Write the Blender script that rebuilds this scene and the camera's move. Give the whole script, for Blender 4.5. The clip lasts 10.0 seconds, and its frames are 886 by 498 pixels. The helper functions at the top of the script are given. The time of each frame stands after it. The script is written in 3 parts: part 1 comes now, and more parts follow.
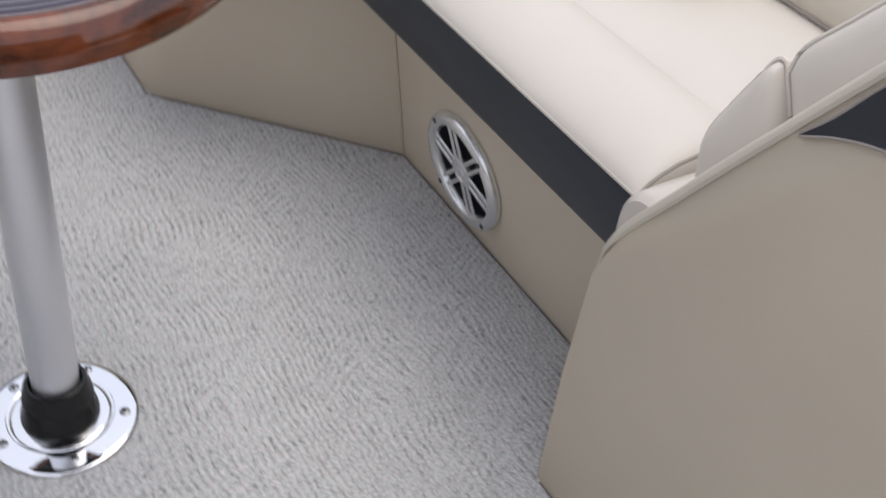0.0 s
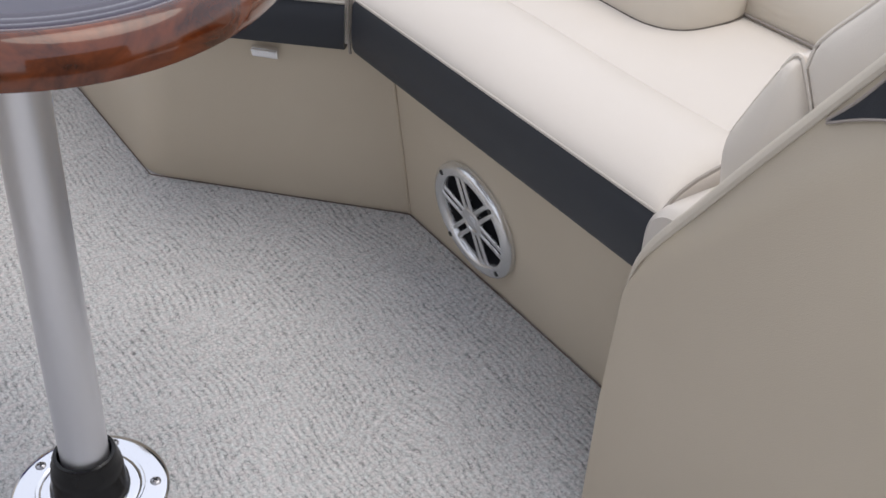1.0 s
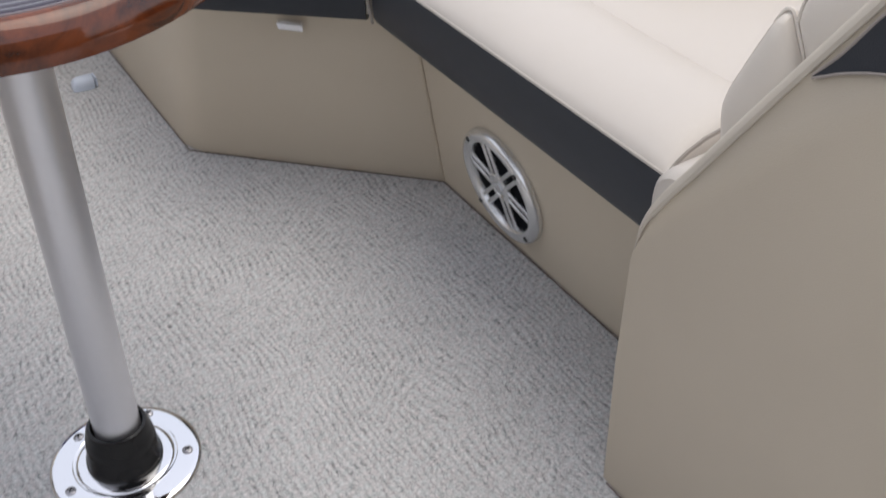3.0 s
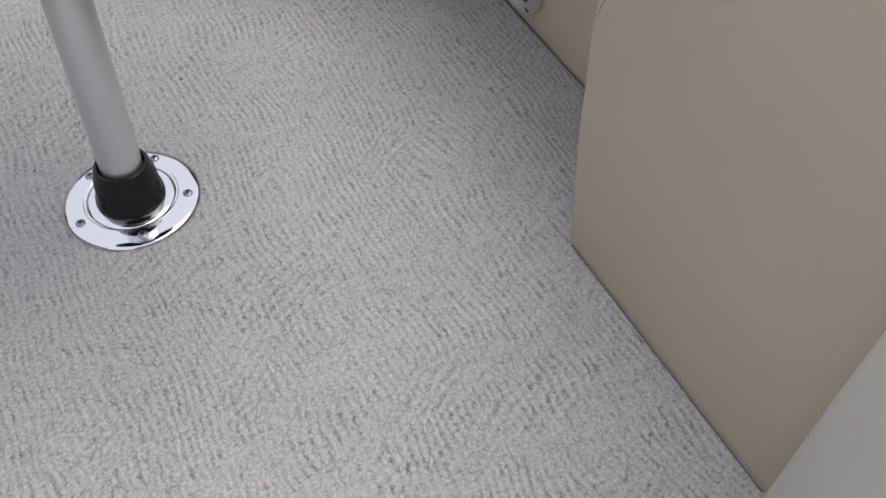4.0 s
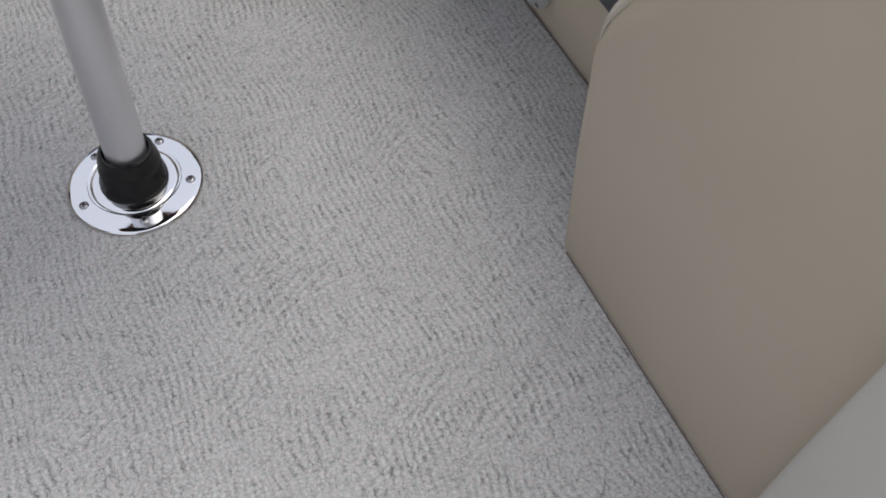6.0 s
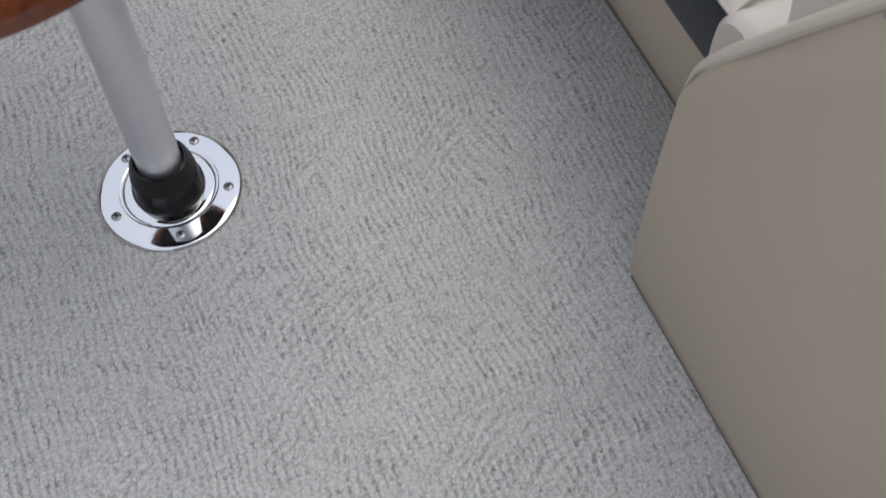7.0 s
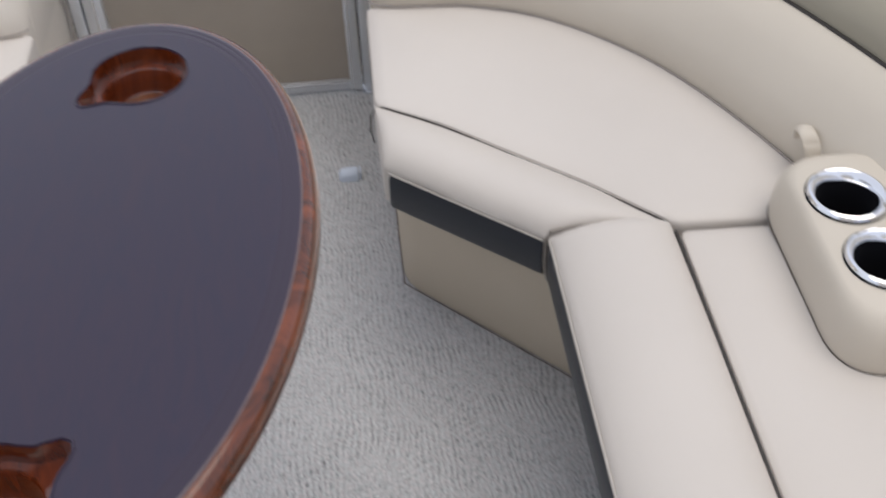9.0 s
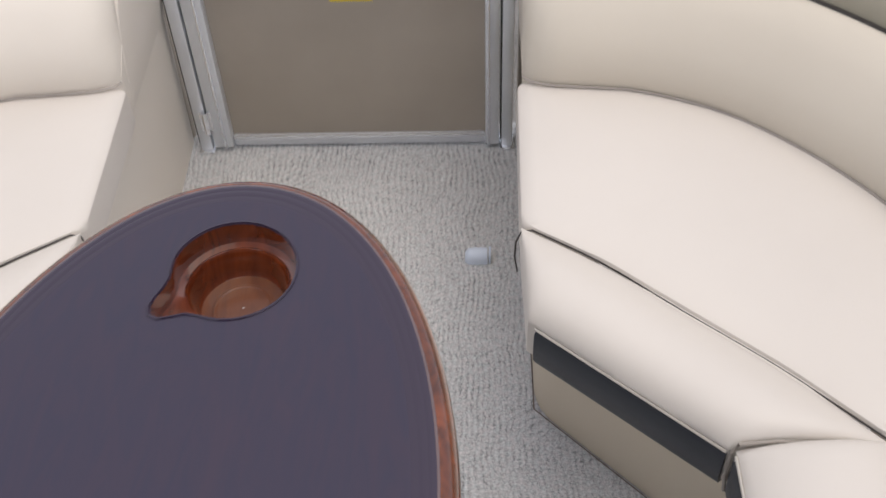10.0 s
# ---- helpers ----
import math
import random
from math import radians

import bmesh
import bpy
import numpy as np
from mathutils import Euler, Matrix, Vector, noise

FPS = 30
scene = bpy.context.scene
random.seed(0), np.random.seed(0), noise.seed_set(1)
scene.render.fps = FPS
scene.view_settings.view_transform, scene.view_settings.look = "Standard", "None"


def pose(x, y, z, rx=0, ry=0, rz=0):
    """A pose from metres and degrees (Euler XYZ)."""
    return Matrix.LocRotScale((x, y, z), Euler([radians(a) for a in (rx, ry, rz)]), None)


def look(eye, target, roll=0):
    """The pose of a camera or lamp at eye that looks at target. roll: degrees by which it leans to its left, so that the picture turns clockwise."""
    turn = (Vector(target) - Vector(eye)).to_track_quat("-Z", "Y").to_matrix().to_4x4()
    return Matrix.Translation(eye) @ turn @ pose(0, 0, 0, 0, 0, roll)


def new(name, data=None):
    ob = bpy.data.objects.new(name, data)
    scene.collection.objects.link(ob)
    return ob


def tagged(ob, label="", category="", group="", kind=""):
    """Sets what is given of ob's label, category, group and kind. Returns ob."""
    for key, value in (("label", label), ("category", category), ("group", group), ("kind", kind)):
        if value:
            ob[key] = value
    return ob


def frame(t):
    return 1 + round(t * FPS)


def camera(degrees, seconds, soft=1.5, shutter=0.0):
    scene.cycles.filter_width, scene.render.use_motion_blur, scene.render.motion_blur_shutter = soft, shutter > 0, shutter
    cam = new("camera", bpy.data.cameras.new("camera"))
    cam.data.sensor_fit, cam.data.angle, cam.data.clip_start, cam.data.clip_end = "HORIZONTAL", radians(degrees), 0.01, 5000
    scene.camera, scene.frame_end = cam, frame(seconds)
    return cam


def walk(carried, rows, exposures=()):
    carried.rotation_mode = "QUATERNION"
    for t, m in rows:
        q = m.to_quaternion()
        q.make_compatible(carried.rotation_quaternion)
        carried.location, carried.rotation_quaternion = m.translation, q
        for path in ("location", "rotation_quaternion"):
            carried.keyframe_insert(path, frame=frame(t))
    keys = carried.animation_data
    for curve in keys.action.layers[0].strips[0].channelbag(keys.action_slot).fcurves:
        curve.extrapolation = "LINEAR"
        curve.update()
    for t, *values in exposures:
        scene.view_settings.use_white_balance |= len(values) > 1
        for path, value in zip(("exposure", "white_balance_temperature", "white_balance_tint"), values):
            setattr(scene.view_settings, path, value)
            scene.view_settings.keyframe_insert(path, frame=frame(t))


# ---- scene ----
cam = camera(43.9, 10.0, shutter=0.4)
PATH = [
    (0, (-0.147, -0.919, 1.042), (0.751, 0.322, -0.245), 8.3),
    (0.2, (-0.201, -0.919, 1.024), (0.758, 0.36, -0.178), 5.8),
    (0.5, (-0.209, -0.927, 1.012), (0.751, 0.402, -0.133), 4.9),
    (1, (-0.2, -0.929, 0.993), (0.767, 0.389, -0.16), 4.1),
    (1.5, (-0.175, -0.926, 0.977), (0.769, 0.407, -0.177), 2.5),
    (2, (-0.163, -0.923, 0.979), (0.768, 0.42, -0.174), 2.0),
    (2.2, (-0.154, -0.934, 0.972), (0.773, 0.419, -0.172), 1.4),
    (3.3, (-0.12, -1.018, 1.006), (0.624, 0.323, -0.278), -0.5),
    (3.5, (-0.095, -1.061, 0.998), (0.568, 0.224, -0.383), 0.6),
    (4, (-0.066, -1.083, 1.03), (0.501, 0.112, -0.47), -1.4),
    (4.5, (-0.044, -1.113, 1.1), (0.478, 0.029, -0.457), 0.1),
    (5, (-0.026, -1.13, 1.092), (0.506, 0.034, -0.445), -2.4),
    (5.5, (-0.02, -1.114, 1.08), (0.484, 0.033, -0.478), -2.1),
    (6, (-0.024, -1.041, 1.101), (0.482, 0.075, -0.48), 0.6),
    (6.2, (-0.018, -0.996, 1.091), (0.389, 0.094, -0.535), -2.6),
    (7.5, (0.075, -0.793, 1.197), (0.451, 0.125, -0.54), -0.4),
    (7.8, (0.116, -0.794, 1.244), (0.491, 0.179, -0.463), 0.7),
    (8, (0.163, -0.794, 1.28), (0.488, 0.233, -0.405), 0.3),
    (8.2, (0.215, -0.807, 1.313), (0.46, 0.294, -0.339), -1.1),
    (8.5, (0.265, -0.818, 1.376), (0.45, 0.429, -0.177), -2.0),
    (8.7, (0.279, -0.804, 1.421), (0.456, 0.526, -0.062), -1.0),
    (9, (0.274, -0.793, 1.471), (0.395, 0.633, 0.074), -2.0),
    (9.2, (0.261, -0.741, 1.472), (0.309, 0.721, 0.108), -2.4),
    (9.5, (0.238, -0.608, 1.466), (0.201, 0.872, 0.122), -2.9),
    (9.8, (0.224, -0.459, 1.47), (0.182, 0.958, 0.059), -2.6),
    (10, (0.236, -0.349, 1.456), (0.172, 0.992, -0.026), -2.6),
]
EXPOSURES = [(0.0, 0.14, 6280, 10), (2.2, 0.14, 6280, 10), (3.5, -0.03, 6390, 10), (4.5, -0.20, 6430, 10), (6.2, -0.25, 6320, 9), (7.5, -0.22, 6170, 8), (8.4, -0.20, 6100, 8), (9.0, -0.15, 6240, 10), (9.5, 0.06, 6430, 11), (10.0, 0.08, 6460, 11)]
walk(cam, [(t, look(eye, target, roll)) for t, eye, target, roll in PATH], EXPOSURES)

# ---- light ----
world = bpy.data.worlds.new("sky")
scene.world = world
world.use_nodes = True
wn = world.node_tree.nodes
sky = wn.new("ShaderNodeTexSky")
sky.sky_type = "NISHITA"
sky.sun_disc = False
sky.sun_elevation = radians(75)
sky.sun_rotation = radians(106)
sky.air_density, sky.dust_density, sky.ozone_density = 1.0, 3.0, 1.0
# a bright veil of thin cloud over the blue
cloud = wn.new("ShaderNodeMix")
cloud.data_type = "RGBA"
cloud.inputs[0].default_value = 0.60
cloud.inputs[7].default_value = (10.2, 10.1, 10.5, 1)
wl = world.node_tree.links
wl.new(sky.outputs[0], cloud.inputs[6])
wl.new(cloud.outputs[2], wn["Background"].inputs[0])
wn["Background"].inputs[1].default_value = 0.127
sun = new("sun", bpy.data.lights.new("sun", "SUN"))
sun.data.energy, sun.data.angle, sun.data.color = 1.2, radians(50), (1.0, 0.92, 0.79)
sun.matrix_world = look((0.62, -0.18, 2.4), (0, 0, 0))
tagged(sun, kind="structure")

U = 0.92  # metres per drawing unit: all plan numbers below are drawing units


# ---- materials ----
def material(name, colour, rough=0.5, metal=0.0, spec=0.5):
    m = bpy.data.materials.new(name)
    m.use_nodes = True
    b = m.node_tree.nodes["Principled BSDF"]
    b.inputs["Base Color"].default_value = (*colour, 1)
    b.inputs["Roughness"].default_value = rough
    b.inputs["Metallic"].default_value = metal
    b.inputs["Specular IOR Level"].default_value = spec
    return m


def node(m, kind, **values):
    n = m.node_tree.nodes.new(kind)
    for key, value in values.items():
        n.inputs[key.replace("_", " ")].default_value = value
    return n


def link(m, a, out, b, into):
    m.node_tree.links.new(a.outputs[out], b.inputs[into])


def bsdf(m):
    return m.node_tree.nodes["Principled BSDF"]


def varied(m, dark, light, scale=3.0, detail=4.0, low=0.3, high=0.7):
    """Two-scale colour variation between dark and light, in object space."""
    co = m.node_tree.nodes.new("ShaderNodeTexCoord")
    big = node(m, "ShaderNodeTexNoise", Scale=scale, Detail=detail)
    ramp = m.node_tree.nodes.new("ShaderNodeValToRGB")
    ramp.color_ramp.elements[0].position, ramp.color_ramp.elements[1].position = low, high
    ramp.color_ramp.elements[0].color, ramp.color_ramp.elements[1].color = (*dark, 1), (*light, 1)
    link(m, co, "Object", big, "Vector")
    link(m, big, "Fac", ramp, "Fac")
    link(m, ramp, "Color", bsdf(m), "Base Color")
    return co, ramp


def grain(m, co, scale, strength, distance=0.001, kind="ShaderNodeTexNoise", slot=None):
    tex = node(m, kind, Scale=scale)
    bump = node(m, "ShaderNodeBump", Strength=strength, Distance=distance)
    link(m, co, "Object", tex, "Vector")
    link(m, tex, slot or ("Distance" if kind == "ShaderNodeTexVoronoi" else "Fac"), bump, "Height")
    if bsdf(m).inputs["Normal"].is_linked:
        link(m, bsdf(m).inputs["Normal"].links[0].from_node, "Normal", bump, "Normal")
    link(m, bump, "Normal", bsdf(m), "Normal")
    return bump


def vinyl(name, dark, light, rough):
    m = material(name, light, rough, spec=0.4)
    co, _ = varied(m, dark, light, 2.2)
    grain(m, co, 2.5, 0.25, 0.02)
    grain(m, co, 900, 0.25, 0.0006, "ShaderNodeTexVoronoi")
    return m


CREAM = vinyl("cream vinyl", (0.570, 0.527, 0.480), (0.612, 0.567, 0.517), 0.42)
BEIGE = vinyl("beige vinyl", (0.545, 0.492, 0.412), (0.595, 0.54, 0.456), 0.42)
TAN = vinyl("tan vinyl", (0.522, 0.452, 0.350), (0.574, 0.502, 0.394), 0.5)
GREY_VINYL = vinyl("putty vinyl", (0.52, 0.50, 0.45), (0.57, 0.55, 0.50), 0.45)
KHAKI = vinyl("khaki vinyl", (0.255, 0.232, 0.178), (0.30, 0.275, 0.213), 0.45)
NAVY = vinyl("slate vinyl", (0.022, 0.025, 0.032), (0.030, 0.034, 0.042), 0.42)
CORD = material("dark piping", (0.03, 0.025, 0.021), 0.5)
PALE_CORD = vinyl("cream piping", (0.42, 0.39, 0.35), (0.49, 0.455, 0.415), 0.45)
CHROME = material("polished chrome", (0.82, 0.83, 0.86), 0.06, 1.0)
BRUSHED = material("satin aluminium", (0.86, 0.88, 0.92), 0.25, 0.9)
POLE = material("anodised pole", (0.72, 0.72, 0.75), 0.33, 0.85)
SCREW = material("dull screw steel", (0.45, 0.45, 0.48), 0.3, 0.9)
BLACK = material("black plastic", (0.010, 0.010, 0.011), 0.2, spec=0.35)
DARK = material("dark hollow", (0.005, 0.005, 0.007), 0.8, spec=0.1)
SILVER = material("silver plastic", (0.78, 0.78, 0.78), 0.25, 0.8)
WHITE = material("white plastic", (0.60, 0.66, 0.76), 0.35)
YELLOW = material("yellow label", (0.72, 0.56, 0.02), 0.45)
INK = material("black ink", (0.02, 0.02, 0.02), 0.6)
ALU = material("aluminium extrusion", (0.66, 0.68, 0.71), 0.36, 0.5)
co_, _ = varied(ALU, (0.64, 0.66, 0.69), (0.74, 0.76, 0.79), 6)
grain(ALU, co_, 300, 0.08, 0.0005)
SCREEN = material("brown gate panel", (0.2, 0.175, 0.145), 0.55)
co_, _ = varied(SCREEN, (0.32, 0.278, 0.23), (0.37, 0.324, 0.27), 5)
grain(SCREEN, co_, 700, 0.15, 0.0005)
GROUND = material("gravel lot", (0.2, 0.19, 0.18), 0.9)
co_, _ = varied(GROUND, (0.14, 0.135, 0.13), (0.26, 0.25, 0.235), 4, 8)
grain(GROUND, co_, 60, 0.6, 0.02)


def carpet_material():
    """Cut-and-loop carpet: rows of loops that bend and break off in patches, with dark gaps between loops."""
    m = material("grey loop carpet", (0.5, 0.5, 0.5), 0.95, spec=0.1)
    nt = m.node_tree

    def calc(op, a, b, c=None):
        n = nt.nodes.new("ShaderNodeMath")
        n.operation = op
        for slot, v in enumerate((a, b, c)):
            if isinstance(v, (int, float)):
                n.inputs[slot].default_value = v
            elif v is not None:
                nt.links.new(v, n.inputs[slot])
        return n.outputs[0]

    def span(v, low, high, to_low=0.0, to_high=1.0):
        n = nt.nodes.new("ShaderNodeMapRange")
        for key, value in (("From Min", low), ("From Max", high), ("To Min", to_low), ("To Max", to_high)):
            n.inputs[key].default_value = value
        nt.links.new(v, n.inputs["Value"])
        return n.outputs["Result"]

    def noise(vector, scale, detail=3.0, rough=0.5, out="Fac"):
        n = node(m, "ShaderNodeTexNoise", Scale=scale, Detail=detail, Roughness=rough)
        nt.links.new(vector, n.inputs["Vector"])
        return n.outputs[out]

    def shifted(vector, by, amount):
        n = nt.nodes.new("ShaderNodeVectorMath")
        n.operation = "MULTIPLY_ADD"
        n.inputs[1].default_value = amount
        nt.links.new(by, n.inputs[0])
        nt.links.new(vector, n.inputs[2])
        return n.outputs[0]

    def mapped(vector, scale=(1, 1, 1), turn=0.0):
        n = nt.nodes.new("ShaderNodeMapping")
        n.inputs["Scale"].default_value = scale
        n.inputs["Rotation"].default_value = (0, 0, turn)
        nt.links.new(vector, n.inputs["Vector"])
        return n.outputs[0]

    co = nt.nodes.new("ShaderNodeTexCoord").outputs["Object"]
    bent = shifted(co, noise(co, 4.2, 2.0, 0.5, "Color"), (0.07, 0.07, 0.0))
    bent = shifted(bent, noise(co, 34.0, 4.0, 0.65, "Color"), (0.013, 0.03, 0.0))

    def rows(turn, scale):
        n = node(m, "ShaderNodeTexWave", Scale=scale, Distortion=1.0, Detail=2.0, Detail_Scale=4.0)
        n.bands_direction = "X"
        nt.links.new(mapped(bent, (1, 1, 1), turn), n.inputs["Vector"])
        return n.outputs["Fac"]

    # two sets of rows, each broken into patches
    first = calc("MULTIPLY", calc("SUBTRACT", rows(0.0, 31.0), 0.5), span(noise(mapped(co, (0.6, 1.0, 1.0)), 17.0), 0.42, 0.62, 0.22))
    second = calc("MULTIPLY", calc("SUBTRACT", rows(radians(56), 25.0), 0.5), span(noise(mapped(co, (1.0, 0.6, 1.0), 0.7), 8.0, 2.0), 0.52, 0.62))
    ribs = calc("ADD", first, calc("MULTIPLY", second, 0.6))
    # loops, stretched along the rows, with dark gaps here and there
    cell = node(m, "ShaderNodeTexVoronoi", Scale=215.0, Randomness=1.0)
    cell.feature = "DISTANCE_TO_EDGE"
    nt.links.new(mapped(bent, (1.0, 0.6, 1.0)), cell.inputs["Vector"])
    gap = span(cell.outputs["Distance"], 0.0, 0.20)
    where = span(noise(co, 55.0, 3.0, 0.6), 0.40, 0.62, 0.25, 1.0)
    valley = span(ribs, 0.10, -0.30, 0.50, 1.0)
    dark = calc("MULTIPLY", calc("MULTIPLY", calc("SUBTRACT", 1.0, gap), where), valley)
    fleck = noise(co, 240.0, 4.0, 0.7)
    patch = noise(co, 7.0, 5.0, 0.6)
    h = calc("MULTIPLY_ADD", ribs, 0.13, fleck)
    h = calc("MULTIPLY_ADD", patch, 0.16, h)
    h = calc("MULTIPLY_ADD", dark, -0.34, h)
    ramp = nt.nodes.new("ShaderNodeValToRGB")
    ramp.color_ramp.elements[0].position, ramp.color_ramp.elements[1].position = 0.12, 0.84
    ramp.color_ramp.elements[0].color = (0.17, 0.168, 0.172, 1)
    ramp.color_ramp.elements[1].color = (0.78, 0.777, 0.774, 1)
    nt.links.new(h, ramp.inputs["Fac"])
    hue = nt.nodes.new("ShaderNodeValToRGB")
    hue.color_ramp.elements[0].position, hue.color_ramp.elements[1].position = 0.35, 0.65
    hue.color_ramp.elements[0].color, hue.color_ramp.elements[1].color = (0.955, 1.0, 1.0, 1), (1.0, 0.965, 0.965, 1)
    nt.links.new(noise(co, 120.0, 2.0), hue.inputs["Fac"])
    mix = nt.nodes.new("ShaderNodeMix")
    mix.data_type, mix.blend_type = "RGBA", "MULTIPLY"
    mix.inputs[0].default_value = 1.0
    link(m, ramp, "Color", mix, 6)
    link(m, hue, "Color", mix, 7)
    link(m, mix, 2, bsdf(m), "Base Color")
    bump = node(m, "ShaderNodeBump", Strength=0.7, Distance=0.003)
    nt.links.new(h, bump.inputs["Height"])
    link(m, bump, "Normal", bsdf(m), "Normal")
    return m


def wood_material(name, dark, light, rough, stretch=(4.0, 0.8, 1.0), scale=9.0, reach=(0.35, 0.7)):
    m = material(name, light, rough)
    nt = m.node_tree
    co = nt.nodes.new("ShaderNodeTexCoord")
    n = node(m, "ShaderNodeTexNoise", Scale=scale, Detail=8.0, Roughness=0.62, Distortion=2.5)
    st = nt.nodes.new("ShaderNodeMapping")
    st.inputs["Scale"].default_value = stretch
    link(m, co, "Object", st, "Vector")
    link(m, st, "Vector", n, "Vector")
    ramp = nt.nodes.new("ShaderNodeValToRGB")
    ramp.color_ramp.elements[0].position, ramp.color_ramp.elements[1].position = reach
    ramp.color_ramp.elements[0].color, ramp.color_ramp.elements[1].color = (*dark, 1), (*light, 1)
    link(m, n, "Fac", ramp, "Fac")
    link(m, ramp, "Color", bsdf(m), "Base Color")
    bsdf(m).inputs["Coat Weight"].default_value = 1.0
    bsdf(m).inputs["Coat Roughness"].default_value = 0.04
    return m


BROWN_CORD = material("brown piping", (0.085, 0.070, 0.056), 0.55)
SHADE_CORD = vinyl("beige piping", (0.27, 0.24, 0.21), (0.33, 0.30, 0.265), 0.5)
# TAN darkened: the chaise side's shade is put into its colour
SHADED_TAN = vinyl("shaded tan vinyl", (0.462, 0.40, 0.312), (0.512, 0.447, 0.352), 0.5)
# lightened vinyl for faces that catch more light, brightness put into the colour
LIT_VINYL = vinyl("lit pale beige vinyl", (0.655, 0.60, 0.53), (0.70, 0.645, 0.57), 0.45)
MAUVE = vinyl("taupe piping", (0.30, 0.265, 0.24), (0.36, 0.32, 0.29), 0.5)
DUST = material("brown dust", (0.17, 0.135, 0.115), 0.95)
BEAD = material("purple-grey bead", (0.028, 0.0185, 0.036), 0.24)
bsdf(BEAD).inputs["Specular IOR Level"].default_value = 0.15
bsdf(BEAD).inputs["Coat Weight"].default_value = 0.8
bsdf(BEAD).inputs["Coat Roughness"].default_value = 0.06
BLUE = material("dark blue paint", (0.035, 0.035, 0.16), 0.25)
ORANGE = material("orange strip", (0.75, 0.20, 0.03), 0.5)
CARPET = carpet_material()
BURL = wood_material("glossy burl", (0.022, 0.005, 0.002), (0.195, 0.045, 0.011), 0.12, (1.0, 1.0, 1.6), 13.0, (0.30, 0.72))
bsdf(BURL).inputs["Specular IOR Level"].default_value = 0.25
bsdf(BURL).inputs["Coat Weight"].default_value = 0.9
# paler strip that paints the highlight along the table rim
RIM_GLINT = wood_material("rim highlight line", (0.085, 0.050, 0.050), (0.13, 0.080, 0.078), 0.18)
TAN_WOOD = wood_material("light moulding", (0.085, 0.023, 0.007), (0.16, 0.050, 0.014), 0.35)
bsdf(TAN_WOOD).inputs["Coat Weight"].default_value = 0.25
AMBER = wood_material("amber moulding", (0.072, 0.0135, 0.004), (0.145, 0.030, 0.008), 0.12)
TOP_WOOD = wood_material("dark wood top", (0.0225, 0.0175, 0.0385), (0.030, 0.0190, 0.0375), 0.28)
bsdf(TOP_WOOD).inputs["Specular IOR Level"].default_value = 0.15
bsdf(TOP_WOOD).inputs["Coat Weight"].default_value = 0.8


# ---- mesh tools ----
def part(name, bm, mat, parent=None, label="", smooth=True):
    bmesh.ops.recalc_face_normals(bm, faces=bm.faces)
    bmesh.ops.scale(bm, vec=(U, U, U), verts=bm.verts)
    me = bpy.data.meshes.new(name)
    if smooth:
        for f in bm.faces:
            f.smooth = True
        for e in bm.edges:
            if len(e.link_faces) == 2 and e.calc_face_angle(0) > radians(38):
                e.smooth = False
    bm.to_mesh(me)
    bm.free()
    me.materials.append(mat)
    ob = new(name, me)
    if parent:
        ob.parent = parent
    if label:
        tagged(ob, label)
    return ob


def thing(name, x, y, z, label, category, group="", kind=""):
    ob = new(name)
    ob.empty_display_size = 0.05
    ob.location = (x * U, y * U, z * U)
    return tagged(ob, label, category, group, kind)


def box(x0, x1, y0, y1, z0, z1, bevel=0.0, segs=2, bm=None):
    bm = bm or bmesh.new()
    made = bmesh.ops.create_cube(bm, size=1)["verts"]
    for v in made:
        v.co = Vector(((x0 + x1) / 2 + v.co.x * (x1 - x0), (y0 + y1) / 2 + v.co.y * (y1 - y0), (z0 + z1) / 2 + v.co.z * (z1 - z0)))
    if bevel:
        edges = list({e for v in made for e in v.link_edges})
        bmesh.ops.bevel(bm, geom=edges, offset=bevel, segments=segs, profile=0.5, affect="EDGES")
    return bm


def loft(rings, closed=True, caps=True, bm=None):
    """Skin over rings of equally many points."""
    bm = bm or bmesh.new()
    rows = [[bm.verts.new(p) for p in ring] for ring in rings]
    n = len(rows[0])
    for a, b in zip(rows, rows[1:]):
        for i in range(n if closed else n - 1):
            j = (i + 1) % n
            bm.faces.new((a[i], a[j], b[j], b[i]))
    if caps and closed:
        bm.faces.new(rows[0][::-1])
        bm.faces.new(rows[-1])
    return bm


def lathe(profile, segs=48, bm=None, cx=0.0, cy=0.0, caps=False):
    rings = [[(cx + r * math.cos(2 * math.pi * i / segs), cy + r * math.sin(2 * math.pi * i / segs), z) for i in range(segs)] for r, z in profile]
    return loft(rings, True, caps, bm)


def tube(points, radius, segs=8, bm=None, closed=False):
    pts = [Vector(p) for p in points]
    rings = []
    for i, p in enumerate(pts):
        a = pts[i - 1] if i or closed else p
        b = pts[(i + 1) % len(pts)] if i < len(pts) - 1 or closed else p
        d = (b - a).normalized()
        up = Vector((0, 0, 1)) if abs(d.z) < 0.9 else Vector((1, 0, 0))
        s = d.cross(up).normalized()
        u = s.cross(d)
        rings.append([p + radius * (math.cos(2 * math.pi * k / segs) * s + math.sin(2 * math.pi * k / segs) * u) for k in range(segs)])
    if closed:
        rings.append(rings[0])
        bm = loft(rings, True, False, bm)
        bmesh.ops.remove_doubles(bm, verts=bm.verts, dist=1e-6)
        return bm
    return loft(rings, True, True, bm)


